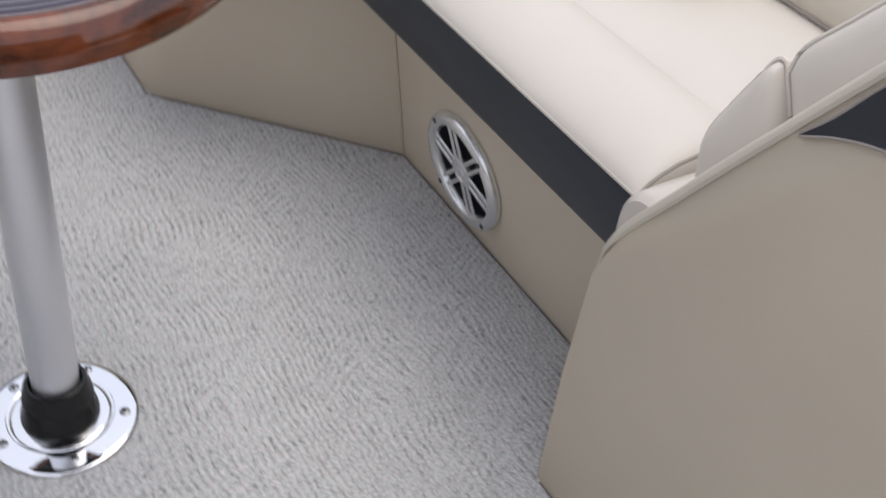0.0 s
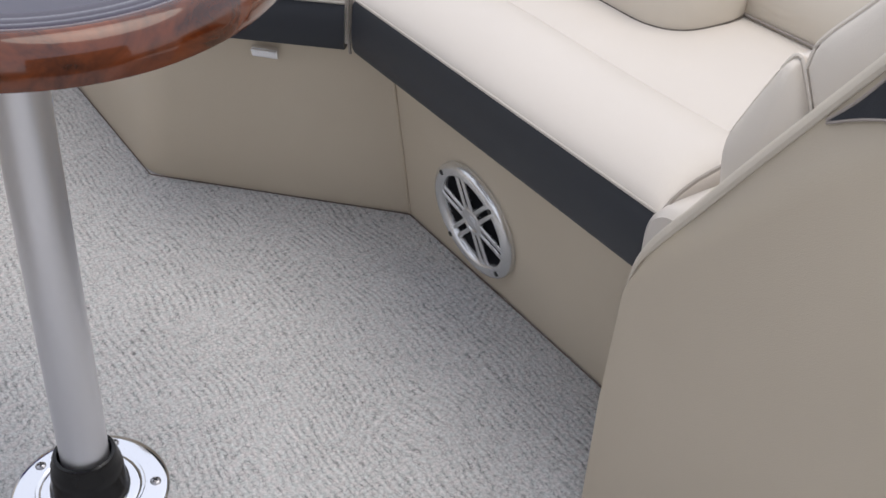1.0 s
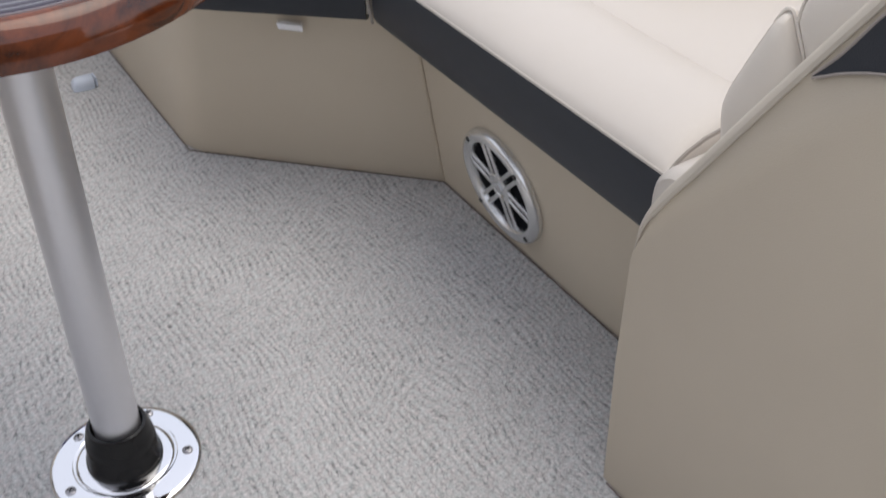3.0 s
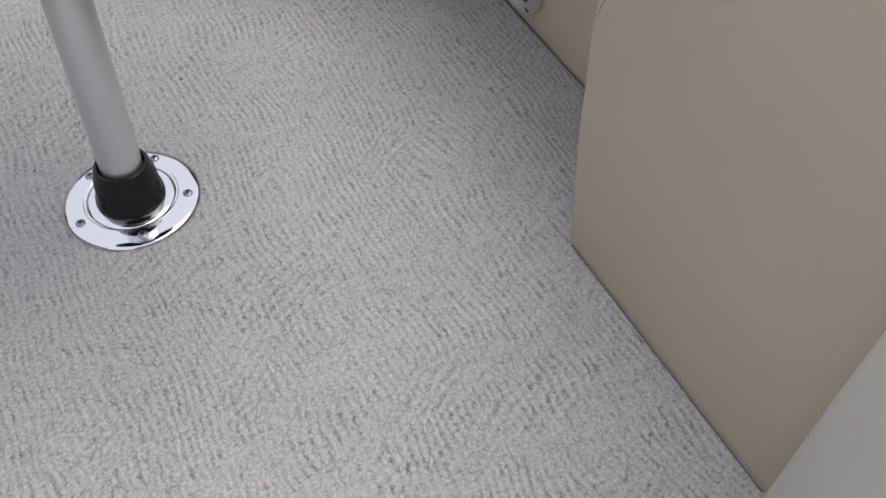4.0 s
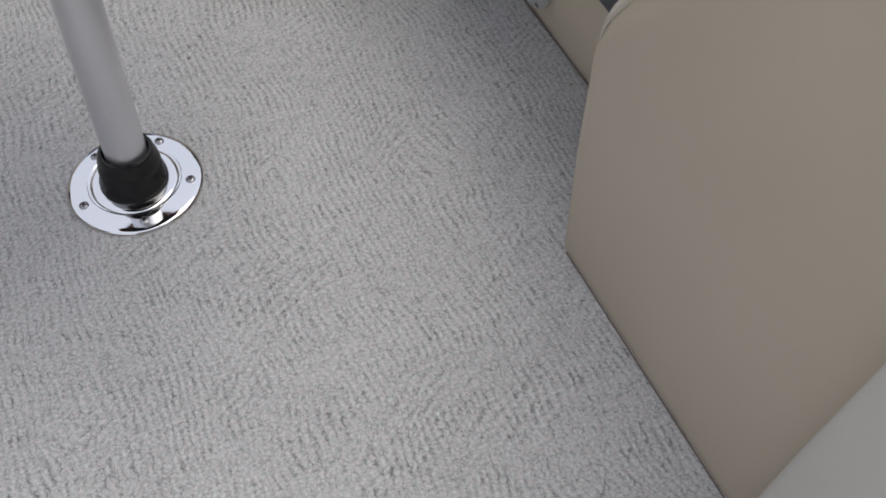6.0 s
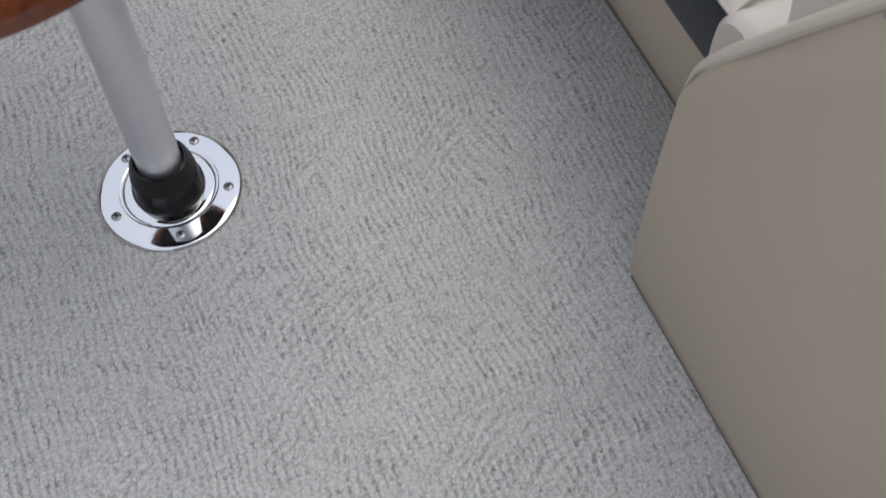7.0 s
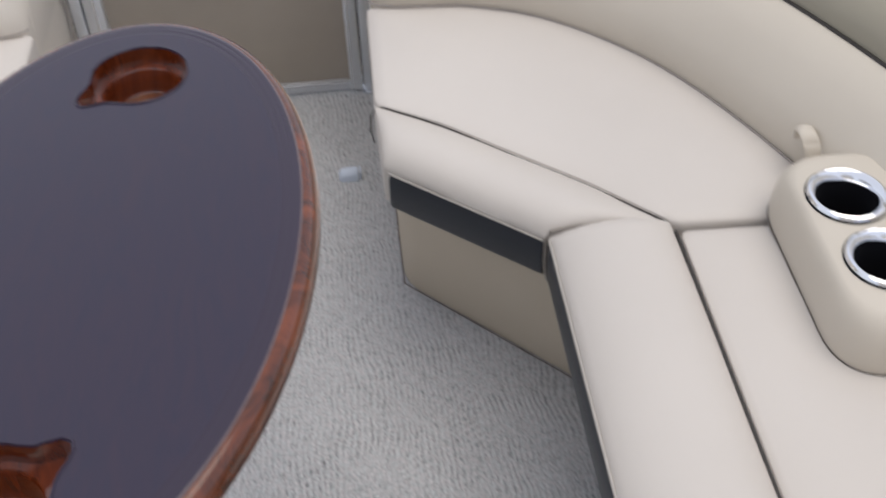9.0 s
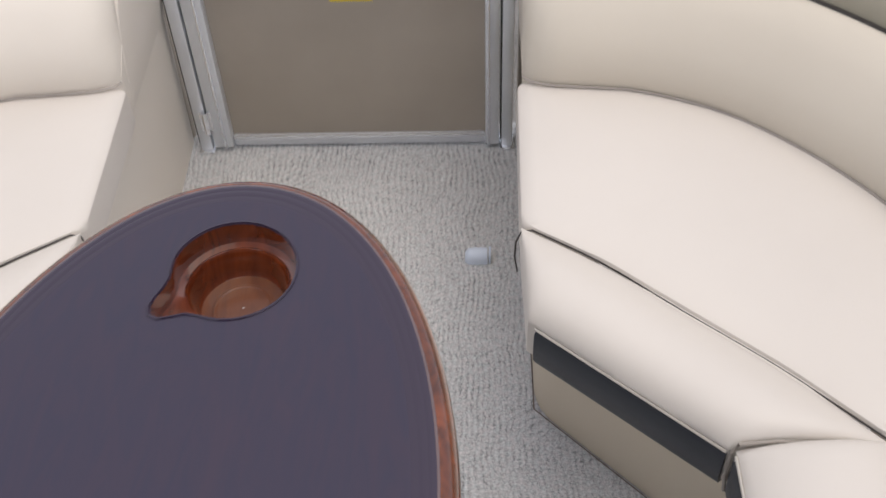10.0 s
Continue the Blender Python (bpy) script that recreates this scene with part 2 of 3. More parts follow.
def smooth_line(points, steps=8):
    """Catmull-Rom through the points."""
    p = [Vector(q) for q in points]
    p = [2 * p[0] - p[1]] + p + [2 * p[-1] - p[-2]]
    out = []
    for a, b, c, d in zip(p, p[1:], p[2:], p[3:]):
        for k in range(steps):
            t = k / steps
            out.append(0.5 * (2 * b + (c - a) * t + (2 * a - 5 * b + 4 * c - d) * t * t + (3 * b - a - 3 * c + d) * t ** 3))
    return out + [p[-2]]


def sweep(path, section, side=1.0, bm=None, caps=True, closed=True):
    """Sweep a section of (offset, z) along a plan path; the offset goes to the path's left times side, with mitred corners."""
    pts = [Vector((p[0], p[1])) for p in path]
    rings = []
    for i, p in enumerate(pts):
        d0 = (p - pts[i - 1]).normalized() if i else None
        d1 = (pts[i + 1] - p).normalized() if i < len(pts) - 1 else None
        d0, d1 = d0 or d1, d1 or d0
        n0, n1 = Vector((-d0.y, d0.x)), Vector((-d1.y, d1.x))
        n = (n0 + n1).normalized()
        n /= max(n.dot(n0), 0.35)
        rings.append([(p.x + side * o * n.x, p.y + side * o * n.y, z) for o, z in section])
    return loft(rings, closed, caps, bm)


def arc(cx, cy, r, a0, a1, n):
    return [(cx + r * math.cos(radians(a0 + (a1 - a0) * i / n)), cy + r * math.sin(radians(a0 + (a1 - a0) * i / n))) for i in range(n + 1)]


# ---- structure ----
tagged(part("ground", box(-200, 200, -200, 200, -0.4, -0.0605), GROUND, smooth=False), "grey gravel lot under the boat", "ground", kind="structure")
tagged(part("floor", box(-1.38, 1.38, -3.4, 1.42, -0.06, 0.0), CARPET, smooth=False), "grey ribbed loop-pile marine carpet", "floor", kind="structure")
for name, x0, x1 in (("wall_starboard", 1.345, 1.375), ("wall_port", -1.375, -1.345)):
    tagged(part(name, box(x0, x1, -3.4, 1.42, 0.0, 0.60, 0.006), SCREEN), "brown fence panel along the deck", "wall", kind="structure")
for name, x0, x1 in (("wall_bow", 0.34, 1.345), ("wall_bow_port", -1.345, -0.35)):
    tagged(part(name, box(x0, x1, 1.38, 1.41, 0.0, 0.60, 0.006), SCREEN), "brown fence panel at the bow", "wall", kind="structure")


# unseen wall, added to close the aft end for bounced light
tagged(part("wall_aft", box(-1.38, 1.38, -3.44, -3.40, 0.0, 2.3, 0.006), SCREEN), "plain brown wall added behind the seats, out of view", "wall", kind="structure")

# ---- upholstery tools ----
def mirrored(points, side):
    return [(side * p[0], *p[1:]) for p in points]


def roll_between(front, seam, section, drop0=True, drop1=True, steps=14):
    """An upholstered roll lofted between a front line and a seam line; section holds (share across, z); ends may be rounded down."""
    def along(line, t):
        k = min(int(t * (len(line) - 1)), len(line) - 2)
        return Vector(line[k]).lerp(Vector(line[k + 1]), t * (len(line) - 1) - k)

    length = (Vector(front[-1]) - Vector(front[0])).length
    ends = [0.0, 0.003, 0.009, 0.019, 0.034, 0.055]
    fall = [0.30, 0.56, 0.77, 0.91, 0.98, 1.0]
    lead = 0.08 / length
    marks = [(e / length, k if drop0 else 1.0) for e, k in zip(ends, fall)]
    marks += [(lead + (1 - 2 * lead) * i / steps, 1.0) for i in range(steps + 1)]
    marks += [(1 - e / length, k if drop1 else 1.0) for e, k in zip(ends[::-1], fall[::-1])]
    rings = []
    for t, k in sorted(marks):
        f, s = along(front, t), along(seam, t)
        wave = 0.0012 * math.sin(9 * t + 3 * f.x) * (1 if 0.05 < t < 0.95 else 0)
        rings.append([(*(f.lerp(s, u)), 0.437 + (z - 0.437) * k + wave if z > 0.437 else z) for u, z in section])
    return loft(rings)


def pillow(outline, z0, z1, puff, soft=0.0):
    """A flat cushion over a plan outline with softened edges and a slight crown."""
    c = sum((Vector(p) for p in outline), Vector((0, 0))) / len(outline)
    rings = []
    for k, z in ((1.0, z0), (1.0, z1 - 0.009 - soft), (0.997 - 0.25 * soft, z1 - 0.003 - 0.3 * soft), (0.985 - 0.8 * soft, z1), (0.92, z1 + puff * 0.4), (0.75, z1 + puff * 0.85), (0.4, z1 + puff)):
        rings.append([(*(c + (Vector(p) - c) * k), z) for p in outline])
    return loft(rings)


def rounded(points, radius, n=5):
    """A plan outline with its corners rounded."""
    out = []
    pts = [Vector(p) for p in points]
    for a, b, c in zip(pts[-1:] + pts[:-1], pts, pts[1:] + pts[:1]):
        r = min(radius, (a - b).length * 0.45, (c - b).length * 0.45)
        p, q = b + (a - b).normalized() * r, b + (c - b).normalized() * r
        for i in range(n + 1):
            t = i / n
            out.append(tuple((1 - t) ** 2 * p + 2 * t * (1 - t) * b + t * t * q))
    return out


# ---- bow lounges ----
ANGLED_SEAM = [tuple(p)[:2] for p in smooth_line([(0.754, 0.340, 0), (0.645, 0.448, 0), (0.530, 0.546, 0), (0.425, 0.636, 0), (0.318, 0.708, 0)], 5)]
ROLL = [(0.0, 0.436), (-0.014, 0.439), (-0.002, 0.4445), (0.04, 0.452), (0.11, 0.4605), (0.22, 0.469), (0.40, 0.476), (0.60, 0.475), (0.75, 0.469), (0.86, 0.460), (0.93, 0.450), (0.975, 0.438), (1.0, 0.421), (1.0, 0.36), (0.02, 0.36)]

ANGLED_ROLL = [(0.0, 0.426), (-0.02, 0.432), (-0.008, 0.440), (0.04, 0.452), (0.12, 0.462), (0.26, 0.469), (0.42, 0.470), (0.58, 0.465), (0.76, 0.452), (0.90, 0.439), (0.97, 0.431), (1.0, 0.425), (1.0, 0.36), (0.02, 0.36)]


def lounge(side, label, base_mat, back_mat):
    """The bow lounge of one side; side is 1 or -1, mirrored about the boat's middle line."""
    root = thing("bow_lounge", 0, 0, 0, label, "bench seat", "bow lounges")

    def m(points):
        return mirrored(points, side)

    # slanted base
    low = [(0.698, -0.36, 0), (0.698, 0.344, 0), (0.35, 0.684, 0), (0.352, 1.372, 0)]
    high = [(0.620, -0.36, 0.37), (0.620, 0.312, 0.37), (0.343, 0.600, 0.37), (0.345, 1.372, 0.37)]
    def bent(p, q, r, radius, n=8):
        """A line p-q-r with its corner q rounded, as n + 3 points."""
        p, q, r = Vector(p), Vector(q), Vector(r)
        u, v = q + (p - q).normalized() * radius, q + (r - q).normalized() * radius
        return [p] + [(1 - t) ** 2 * u + 2 * t * (1 - t) * q + t * t * v for t in [k / n for k in range(n + 1)]] + [r]

    for foot, head in (([Vector(p) for p in low[:2]], [Vector(p) for p in high[:2]]), (bent(*low[1:], 0.045), bent(*high[1:], 0.045))):
        rings = []
        for k, (p, q) in enumerate(zip(foot, head)):
            e = foot[min(k + 1, len(foot) - 1)] - foot[max(k - 1, 0)]
            n = e.cross(q - p).normalized() * 0.02
            n = n if n.x > 0 else -n
            face = [p.lerp(q, t / 6) for t in range(7)]
            rings.append(m([tuple(v) for v in face] + [tuple(v + n) for v in face[::-1]]))
        part("base_panel", loft(rings), base_mat, root)
    part("seam_cord", tube(m([tuple(Vector((0.696, 0.342, 0.002)).lerp(Vector((0.618, 0.310, 0.37)), k / 6)) for k in range(7)]), 0.0028, 6), TAN, root)
    # slate band under each cushion
    for a, b, zt in (((0.564, -0.340), (0.564, 0.318), 0.438), ((0.555, 0.334), (0.333, 0.523), 0.427)):
        d = (Vector(b) - Vector(a)).normalized() * 0.006
        line = [a, tuple(Vector(a) + d), tuple(Vector(b) - d), b]
        bm = sweep(m(line), [(0.012, 0.347), (0.0, 0.351), (-0.005, 0.362), (-0.006, 0.39), (-0.005, zt - 0.010), (0.002, zt), (0.03, zt), (0.03, 0.347)], -side)
        band = part("band", bm, NAVY, root, "slate grey vinyl band")
        out = (Vector(b) - Vector(a)).normalized()
        out = Vector((-abs(out.y), -abs(out.x))) * 0.004
        part("edge_piping", tube(m([(p[0] + out.x, p[1] + out.y, zt + 0.0015) for p in line]), 0.0021, 6), PALE_CORD, band, "cream piping")
    part("welt", tube(m([(0.561, 0.326, 0.347), (0.556, 0.326, 0.385), (0.557, 0.327, 0.435), (0.564, 0.328, 0.450), (0.608, 0.330, 0.4535), (0.67, 0.332, 0.446), (0.750, 0.336, 0.412)]), 0.0025, 8), SHADE_CORD, root)
    # straight and angled cushions: front roll, flat seat, seam cord
    straight = part("seat_cushion", roll_between(m([(0.564, -0.340), (0.564, 0.326)]), m([(0.762, -0.330), (0.756, 0.336)]), ROLL, True, True), CREAM, root)
    angled = part("seat_cushion", roll_between(m([(0.558, 0.331), (0.322, 0.532)]), m(ANGLED_SEAM), ANGLED_ROLL, True, True), CREAM, root)
    part("seat_panel", pillow(m(rounded([(0.7655, -0.345), (0.764, 0.327), (0.92, 0.320), (1.08, 0.31), (1.08, -0.345)], 0.02)), 0.36, 0.428, 0.008), CREAM, straight)
    flat = rounded([(0.759, 0.343), (0.650, 0.453), (0.535, 0.551), (0.43, 0.641), (0.318, 0.714), (0.322, 1.038), (0.50, 1.052), (0.695, 1.002), (0.908, 0.812), (1.038, 0.538), (1.08, 0.33)], 0.02)
    part("seat_panel", pillow(m(flat), 0.36, 0.428, 0.009, 0.006), CREAM, angled)
    dip = [tuple(Vector((0.7635, -0.300, 0.4225)).lerp(Vector((0.7605, 0.330, 0.4225)), k / 8)) for k in range(9)]
    part("seam_cord", tube(m(dip), 0.0034, 6), CORD, straight)
    fold = [(p[0], p[1] + 0.002, 0.4285) for p in ANGLED_SEAM[::-1][2:]]
    # the dark cord shows at both ends and sinks into a soft fold between them
    sink = [0.0] * 6 + [0.0002, 0.0004, 0.0006] + [0.0009] * (len(fold) - 12) + [0.0005, 0.0, 0.0]
    dip = [(0.3125, 0.664, 0.380), (0.3085, 0.671, 0.405), (0.3105, 0.684, 0.4215), (0.3185, 0.695, 0.4300), (0.334, 0.6965, 0.4315)] + [(x, y, z - d) for (x, y, z), d in zip(fold, sink)]
    part("seam_cord", tube(m(dip), 0.0015, 6), CORD, angled, "dark piping")
    rise = [0.0045, 0.002, 0.001] + [0.0] * (len(fold) - 10) + [0.001, 0.002, 0.0045]
    part("seam_welt", tube(m([(x, y, z - 0.0048 - d) for (x, y, z), d in zip(fold[3:-1], rise)]), 0.0052, 10), CREAM, angled)
    end_line = [(0.564 + 0.198 * u, -0.3415, z + 0.002) for u, z in ROLL[:12]]
    part("end_piping", tube(m([(0.560, -0.3415, 0.352)] + end_line), 0.0026, 6), SHADE_CORD, straight)
    # backrest along the rail: leaning pad, dark piping, top roll
    line = smooth_line([(0.332, 1.034, 0), (0.50, 1.017, 0), (0.675, 0.937, 0), (0.848, 0.757, 0), (0.984, 0.490, 0), (1.060, 0.24, 0), (1.085, -0.05, 0), (1.085, -0.42, 0)], 8)
    pad = [(0.0, 0.40), (-0.014, 0.44), (-0.013, 0.475), (0.004, 0.515), (0.040, 0.563), (0.078, 0.594), (0.100, 0.600), (0.13, 0.58), (0.13, 0.37), (0.0, 0.37)]
    top = [(0.104, 0.600), (0.108, 0.622), (0.125, 0.645), (0.16, 0.660), (0.20, 0.655), (0.232, 0.630), (0.24, 0.58), (0.24, 0.37), (0.132, 0.37), (0.132, 0.58)]
    line = [line[0].lerp(line[8], t) for t in [0.357 * (1 - math.sin(radians(90 - 9 * k))) for k in range(11)] + [0.45, 0.6, 0.8]] + line[8:]

    def soft_end(bm):
        for v in bm.verts:
            s = (abs(v.co.x) - 0.332) / 0.06
            if s < 1:
                bow = v.co.y + 0.065 * (1 - math.sqrt(max(0.0, 1 - (1 - max(s, 0)) ** 2))) * min(max((v.co.z - 0.42) / 0.055, 0.3), 1)
                v.co.y = min(bow, max(v.co.y, 1.333))
        return bm

    part("back_pad", soft_end(sweep(m(line), pad, side)), back_mat, root)
    part("top_roll", soft_end(sweep(m(line), top, side)), KHAKI, root, "khaki vinyl top roll")
    cord = sweep(m(line), [(0.102 + 0.0032 * math.cos(a), 0.602 + 0.0032 * math.sin(a)) for a in [k * math.pi / 3 for k in range(6)]], side)
    part("piping", soft_end(cord), CORD, root, "dark piping")
    foot_cord = sweep(m(line), [(-0.0165 + 0.0017 * math.cos(a), 0.4365 + 0.0017 * math.sin(a)) for a in [k * math.pi / 3 for k in range(6)]], side)
    part("foot_piping", soft_end(foot_cord), MAUVE, root, "taupe piping")
    # end of the backrest beside the gate post, filling the space up to the rail
    rings = []
    for z, x0, y0 in ((0.335, 0.344, 1.07), (0.375, 0.337, 1.07), (0.415, 0.3326, 1.075), (0.475, 0.333, 1.09), (0.515, 0.333, 1.115), (0.563, 0.333, 1.155), (0.595, 0.333, 1.195), (0.625, 0.336, 1.225), (0.642, 0.345, 1.245)):
        rings.append([(x, y, z) for x, y in rounded([(x0, y0), (x0, 1.374), (0.60, 1.374), (0.60, y0)], 0.008, 3)])
    part("back_end", loft([m(r) for r in rings]), back_mat, root)
    return root


star_lounge = lounge(1, "cream vinyl bow lounge with slate band and tan base", TAN, BEIGE)
# port base and back are the same vinyls, lightened as if sunlit
lounge(-1, "cream vinyl lounge corner beside the gate post", LIT_VINYL, LIT_VINYL)

# dark stitched emblem on the starboard top roll, as plain loops
for cx, cy, r in ((0.890, 0.931, 0.021), (0.915, 0.911, 0.014)):
    ring = [(cx + r * (1.4 * 0.70 * math.cos(a) + 0.6 * 0.71 * math.sin(a)), cy + r * (-1.4 * 0.70 * math.cos(a) + 0.6 * 0.71 * math.sin(a)), 0.6585) for a in [2 * math.pi * k / 28 for k in range(28)]]
    part("stitching", tube(ring, 0.0022, 6, None, True), CORD, star_lounge, "dark stitched emblem")

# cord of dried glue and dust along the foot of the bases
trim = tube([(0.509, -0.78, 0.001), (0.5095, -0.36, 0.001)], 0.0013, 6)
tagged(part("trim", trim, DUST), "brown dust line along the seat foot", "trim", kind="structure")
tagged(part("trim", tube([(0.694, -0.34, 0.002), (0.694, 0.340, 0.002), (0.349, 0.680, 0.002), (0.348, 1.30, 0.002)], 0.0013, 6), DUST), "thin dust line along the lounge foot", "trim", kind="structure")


# ---- loudspeaker on the base ----
def loudspeaker():
    root = thing("loudspeaker", 0, 0, 0, "round silver marine loudspeaker in the tan base", "speaker")
    up = Vector((-0.078, 0, 0.37)).normalized()
    out = Vector((-0.37, 0, -0.078)).normalized()
    along = up.cross(out)
    mid = Vector((0.698 - 0.078 * SPK_Z / 0.37, SPK_Y, SPK_Z)) + out * 0.001
    turn = Matrix((along, up, out)).transposed().to_4x4()
    root.matrix_world = Matrix.Translation(mid * U) @ turn @ Matrix.Diagonal((1, 1, 0.7, 1))
    R = SPK_R
    part("rim", lathe([(R, 0.0), (R, 0.007), (R * 0.985, 0.014), (R * 0.95, 0.019), (R * 0.90, 0.0215), (R * 0.84, 0.021), (R * 0.80, 0.018), (R * 0.775, 0.012), (R * 0.765, 0.0)], 56), SILVER, root)
    part("cone", lathe([(R * 0.77, 0.002), (R * 0.5, 0.0015), (R * 0.3, 0.002), (0.0, 0.004)], 40), DARK, root)
    part("hub", lathe([(R * 0.25, 0.004), (R * 0.25, 0.013), (R * 0.225, 0.0155), (R * 0.17, 0.016), (R * 0.15, 0.013), (0.0, 0.013)], 32), SILVER, root)
    part("badge", lathe([(R * 0.10, 0.013), (R * 0.095, 0.0175), (0.0, 0.018)], 20), BRUSHED, root)
    for k in range(6):
        a = radians(60 * k + 46)
        for s in (-1, 1):
            bm = box(R * 0.16, R * 0.79, s * R * 0.078 - R * 0.040, s * R * 0.078 + R * 0.040, 0.006, 0.0150, 0.003)
            bmesh.ops.rotate(bm, cent=(0, 0, 0), matrix=Matrix.Rotation(a, 3, "Z"), verts=bm.verts)
            part("spoke", bm, SILVER, root)
    for k in range(4):
        a = radians(90 * k + 45)
        part("screw", lathe([(0.0048, 0.018), (0.0046, 0.0222), (0.0, 0.0224)], 12, None, R * 0.89 * math.cos(a), R * 0.89 * math.sin(a)), BLACK, root)
    return root


SPK_Y, SPK_Z, SPK_R = 0.117, 0.130, 0.101
loudspeaker()

# ---- latch plate under the angled cushion ----
latch = thing("latch_plate", 0.487, 0.456, 0.29, "small chrome latch plate under the seat band", "latch")
latch.matrix_world = Matrix.Translation(Vector((0.4815, 0.458, 0.3105)) * U) @ Matrix.Rotation(radians(-46), 4, "Z") @ Matrix.Rotation(radians(10), 4, "X")
part("plate", box(-0.022, 0.022, -0.004, 0.006, -0.0085, 0.0085, 0.002), CHROME, latch)
part("lip", box(-0.021, 0.021, -0.008, -0.0035, 0.003, 0.008, 0.0015), BRUSHED, latch)

# ---- cup console on the seat ----
console = thing("cup_console", 0.98, 0.18, 0.42, "beige vinyl armrest with two chrome drink holders", "armrest")
plan = rounded([(0.899, 0.004), (0.903, 0.384), (1.10, 0.384), (1.10, 0.004)], 0.085, 9)
c = Vector((0.998, 0.194))
HOLES = [(0.983, 0.262), (0.990, 0.130)]
rings = []
for k, z in ((1.0, 0.425), (1.012, 0.445), (1.010, 0.465), (0.992, 0.487), (0.96, 0.505), (0.91, 0.518), (0.85, 0.525), (0.80, 0.527)):
    rings.append([(*(c + Vector((p[0] - c.x, p[1] - c.y)) * k - Vector((0.98, 0.18))), z - 0.42) for p in plan])
bm = loft(rings, True, False)
bm.faces.new([v for v in bm.verts][:len(plan)])
edges = [e for e in bm.edges if e.is_boundary]
for hx, hy in HOLES:
    ring = [bm.verts.new((hx - 0.98 + 0.049 * math.cos(2 * math.pi * i / 32), hy - 0.18 + 0.049 * math.sin(2 * math.pi * i / 32), 0.107)) for i in range(32)]
    edges += [bm.edges.new((ring[i], ring[(i + 1) % 32])) for i in range(32)]
bmesh.ops.triangle_fill(bm, use_beauty=True, edges=edges)
part("body", bm, BEIGE, console)
part("piping", tube([(x - 0.98, y - 0.18, 0.0155) for x, y in [(c.x + (p[0] - c.x) * 1.01, c.y + (p[1] - c.y) * 1.01) for p in plan]], 0.0020, 6, None, True), BROWN_CORD, console, "brown piping")
for hx, hy in HOLES:
    ring = part("drink_holder", lathe([(0.042, 0.02), (0.0475, 0.100), (0.0570, 0.107), (0.0582, 0.110), (0.0560, 0.1145), (0.0525, 0.1160), (0.0480, 0.1135), (0.0440, 0.107), (0.0415, 0.100)], 40, None, hx - 0.98, hy - 0.18), CHROME, console, "chrome drink holder ring")
    # black line that paints the dark groove round the chrome ring
    part("gap_line", tube([(hx - 0.98 + 0.0590 * math.cos(a), hy - 0.18 + 0.0590 * math.sin(a), 0.1075) for a in [2 * math.pi * k / 40 for k in range(40)]], 0.0018, 6, None, True), BLACK, ring, "thin black line for the shaded groove")
    part("well", lathe([(0.0417, 0.1015), (0.0400, 0.094), (0.037, 0.010), (0.0, 0.009)], 32, None, hx - 0.98, hy - 0.18), DARK, ring)

# pull strap at the foot of the backrest
strap = thing("pull_strap", 0.994, 0.432, 0.47, "short pale vinyl pull strap against the backrest", "strap")
bend = smooth_line([(0.006, 0.040, -0.012), (0.001, 0.036, 0.016), (-0.006, 0.022, 0.042), (-0.008, 0.002, 0.050), (-0.004, -0.018, 0.040), (0.002, -0.030, 0.012), (0.008, -0.034, -0.012)], 5)
rings = []
for p in bend:
    p = p * 0.8
    rings.append([(p.x + 0.014 * math.cos(a), p.y + 0.004 * math.sin(a), p.z + 0.006 * math.sin(a)) for a in [2 * math.pi * k / 12 for k in range(12)]])
part("loop", loft(rings), BEIGE, strap)

# ---- chaise end of the lounge ----
chaise = thing("chaise_back", 0, 0, 0, "reclined lounge back with tan side, beige rim and slate inlay", "seat back")
SIDE = [(-0.345, 0.0), (-0.347, 0.20), (-0.352, 0.36), (-0.362, 0.408), (-0.385, 0.453), (-0.420, 0.506), (-0.470, 0.583), (-0.520, 0.658), (-0.567, 0.728), (-0.600, 0.775), (-0.632, 0.808), (-0.675, 0.830), (-0.75, 0.842), (-0.85, 0.835), (-0.885, 0.78), (-0.885, 0.0)]
bm = loft([[(x, y, z) for y, z in SIDE] for x in (0.512, 0.546)])
bmesh.ops.bevel(bm, geom=[e for e in bm.edges if abs(e.verts[0].co.x - e.verts[1].co.x) < 1e-6 and max(e.verts[0].co.z, e.verts[1].co.z) > 0.01], offset=0.008, segments=3, profile=0.5, affect="EDGES")
part("side_panel", bm, SHADED_TAN, chaise, "tan vinyl side panel")
# cream rim along the front and top edge
edge = [Vector((0, p[0], p[1])) for p in smooth_line([(y, z, 0) for y, z in SIDE[2:14]], 5)]
rings = []
for i, p in enumerate(edge):
    d = (edge[min(i + 1, len(edge) - 1)] - edge[max(i - 1, 0)]).normalized()
    n = Vector((0, -d.z, d.y)) * -1
    n = n if n.z > 0 or n.y > 0 else -n
    grow = min(1.0, i / 9)
    w = 0.008
    sec = [(0.513, -w), (0.5095, -w * 0.95), (0.5075, -w * 0.5), (0.5085, 0.0), (0.513, 0.004), (0.529, 0.006), (0.545, 0.004), (0.550, 0.0), (0.550, -0.012), (0.545, -0.012)]
    lift = 0.05 + 0.95 * grow
    rings.append([(0.514 - (0.514 - x) * lift if x < 0.514 else x, p.y + n.y * o * lift, p.z + n.z * o * lift) for x, o in sec])
part("rim", loft(rings), BEIGE, chaise, "beige vinyl rim")
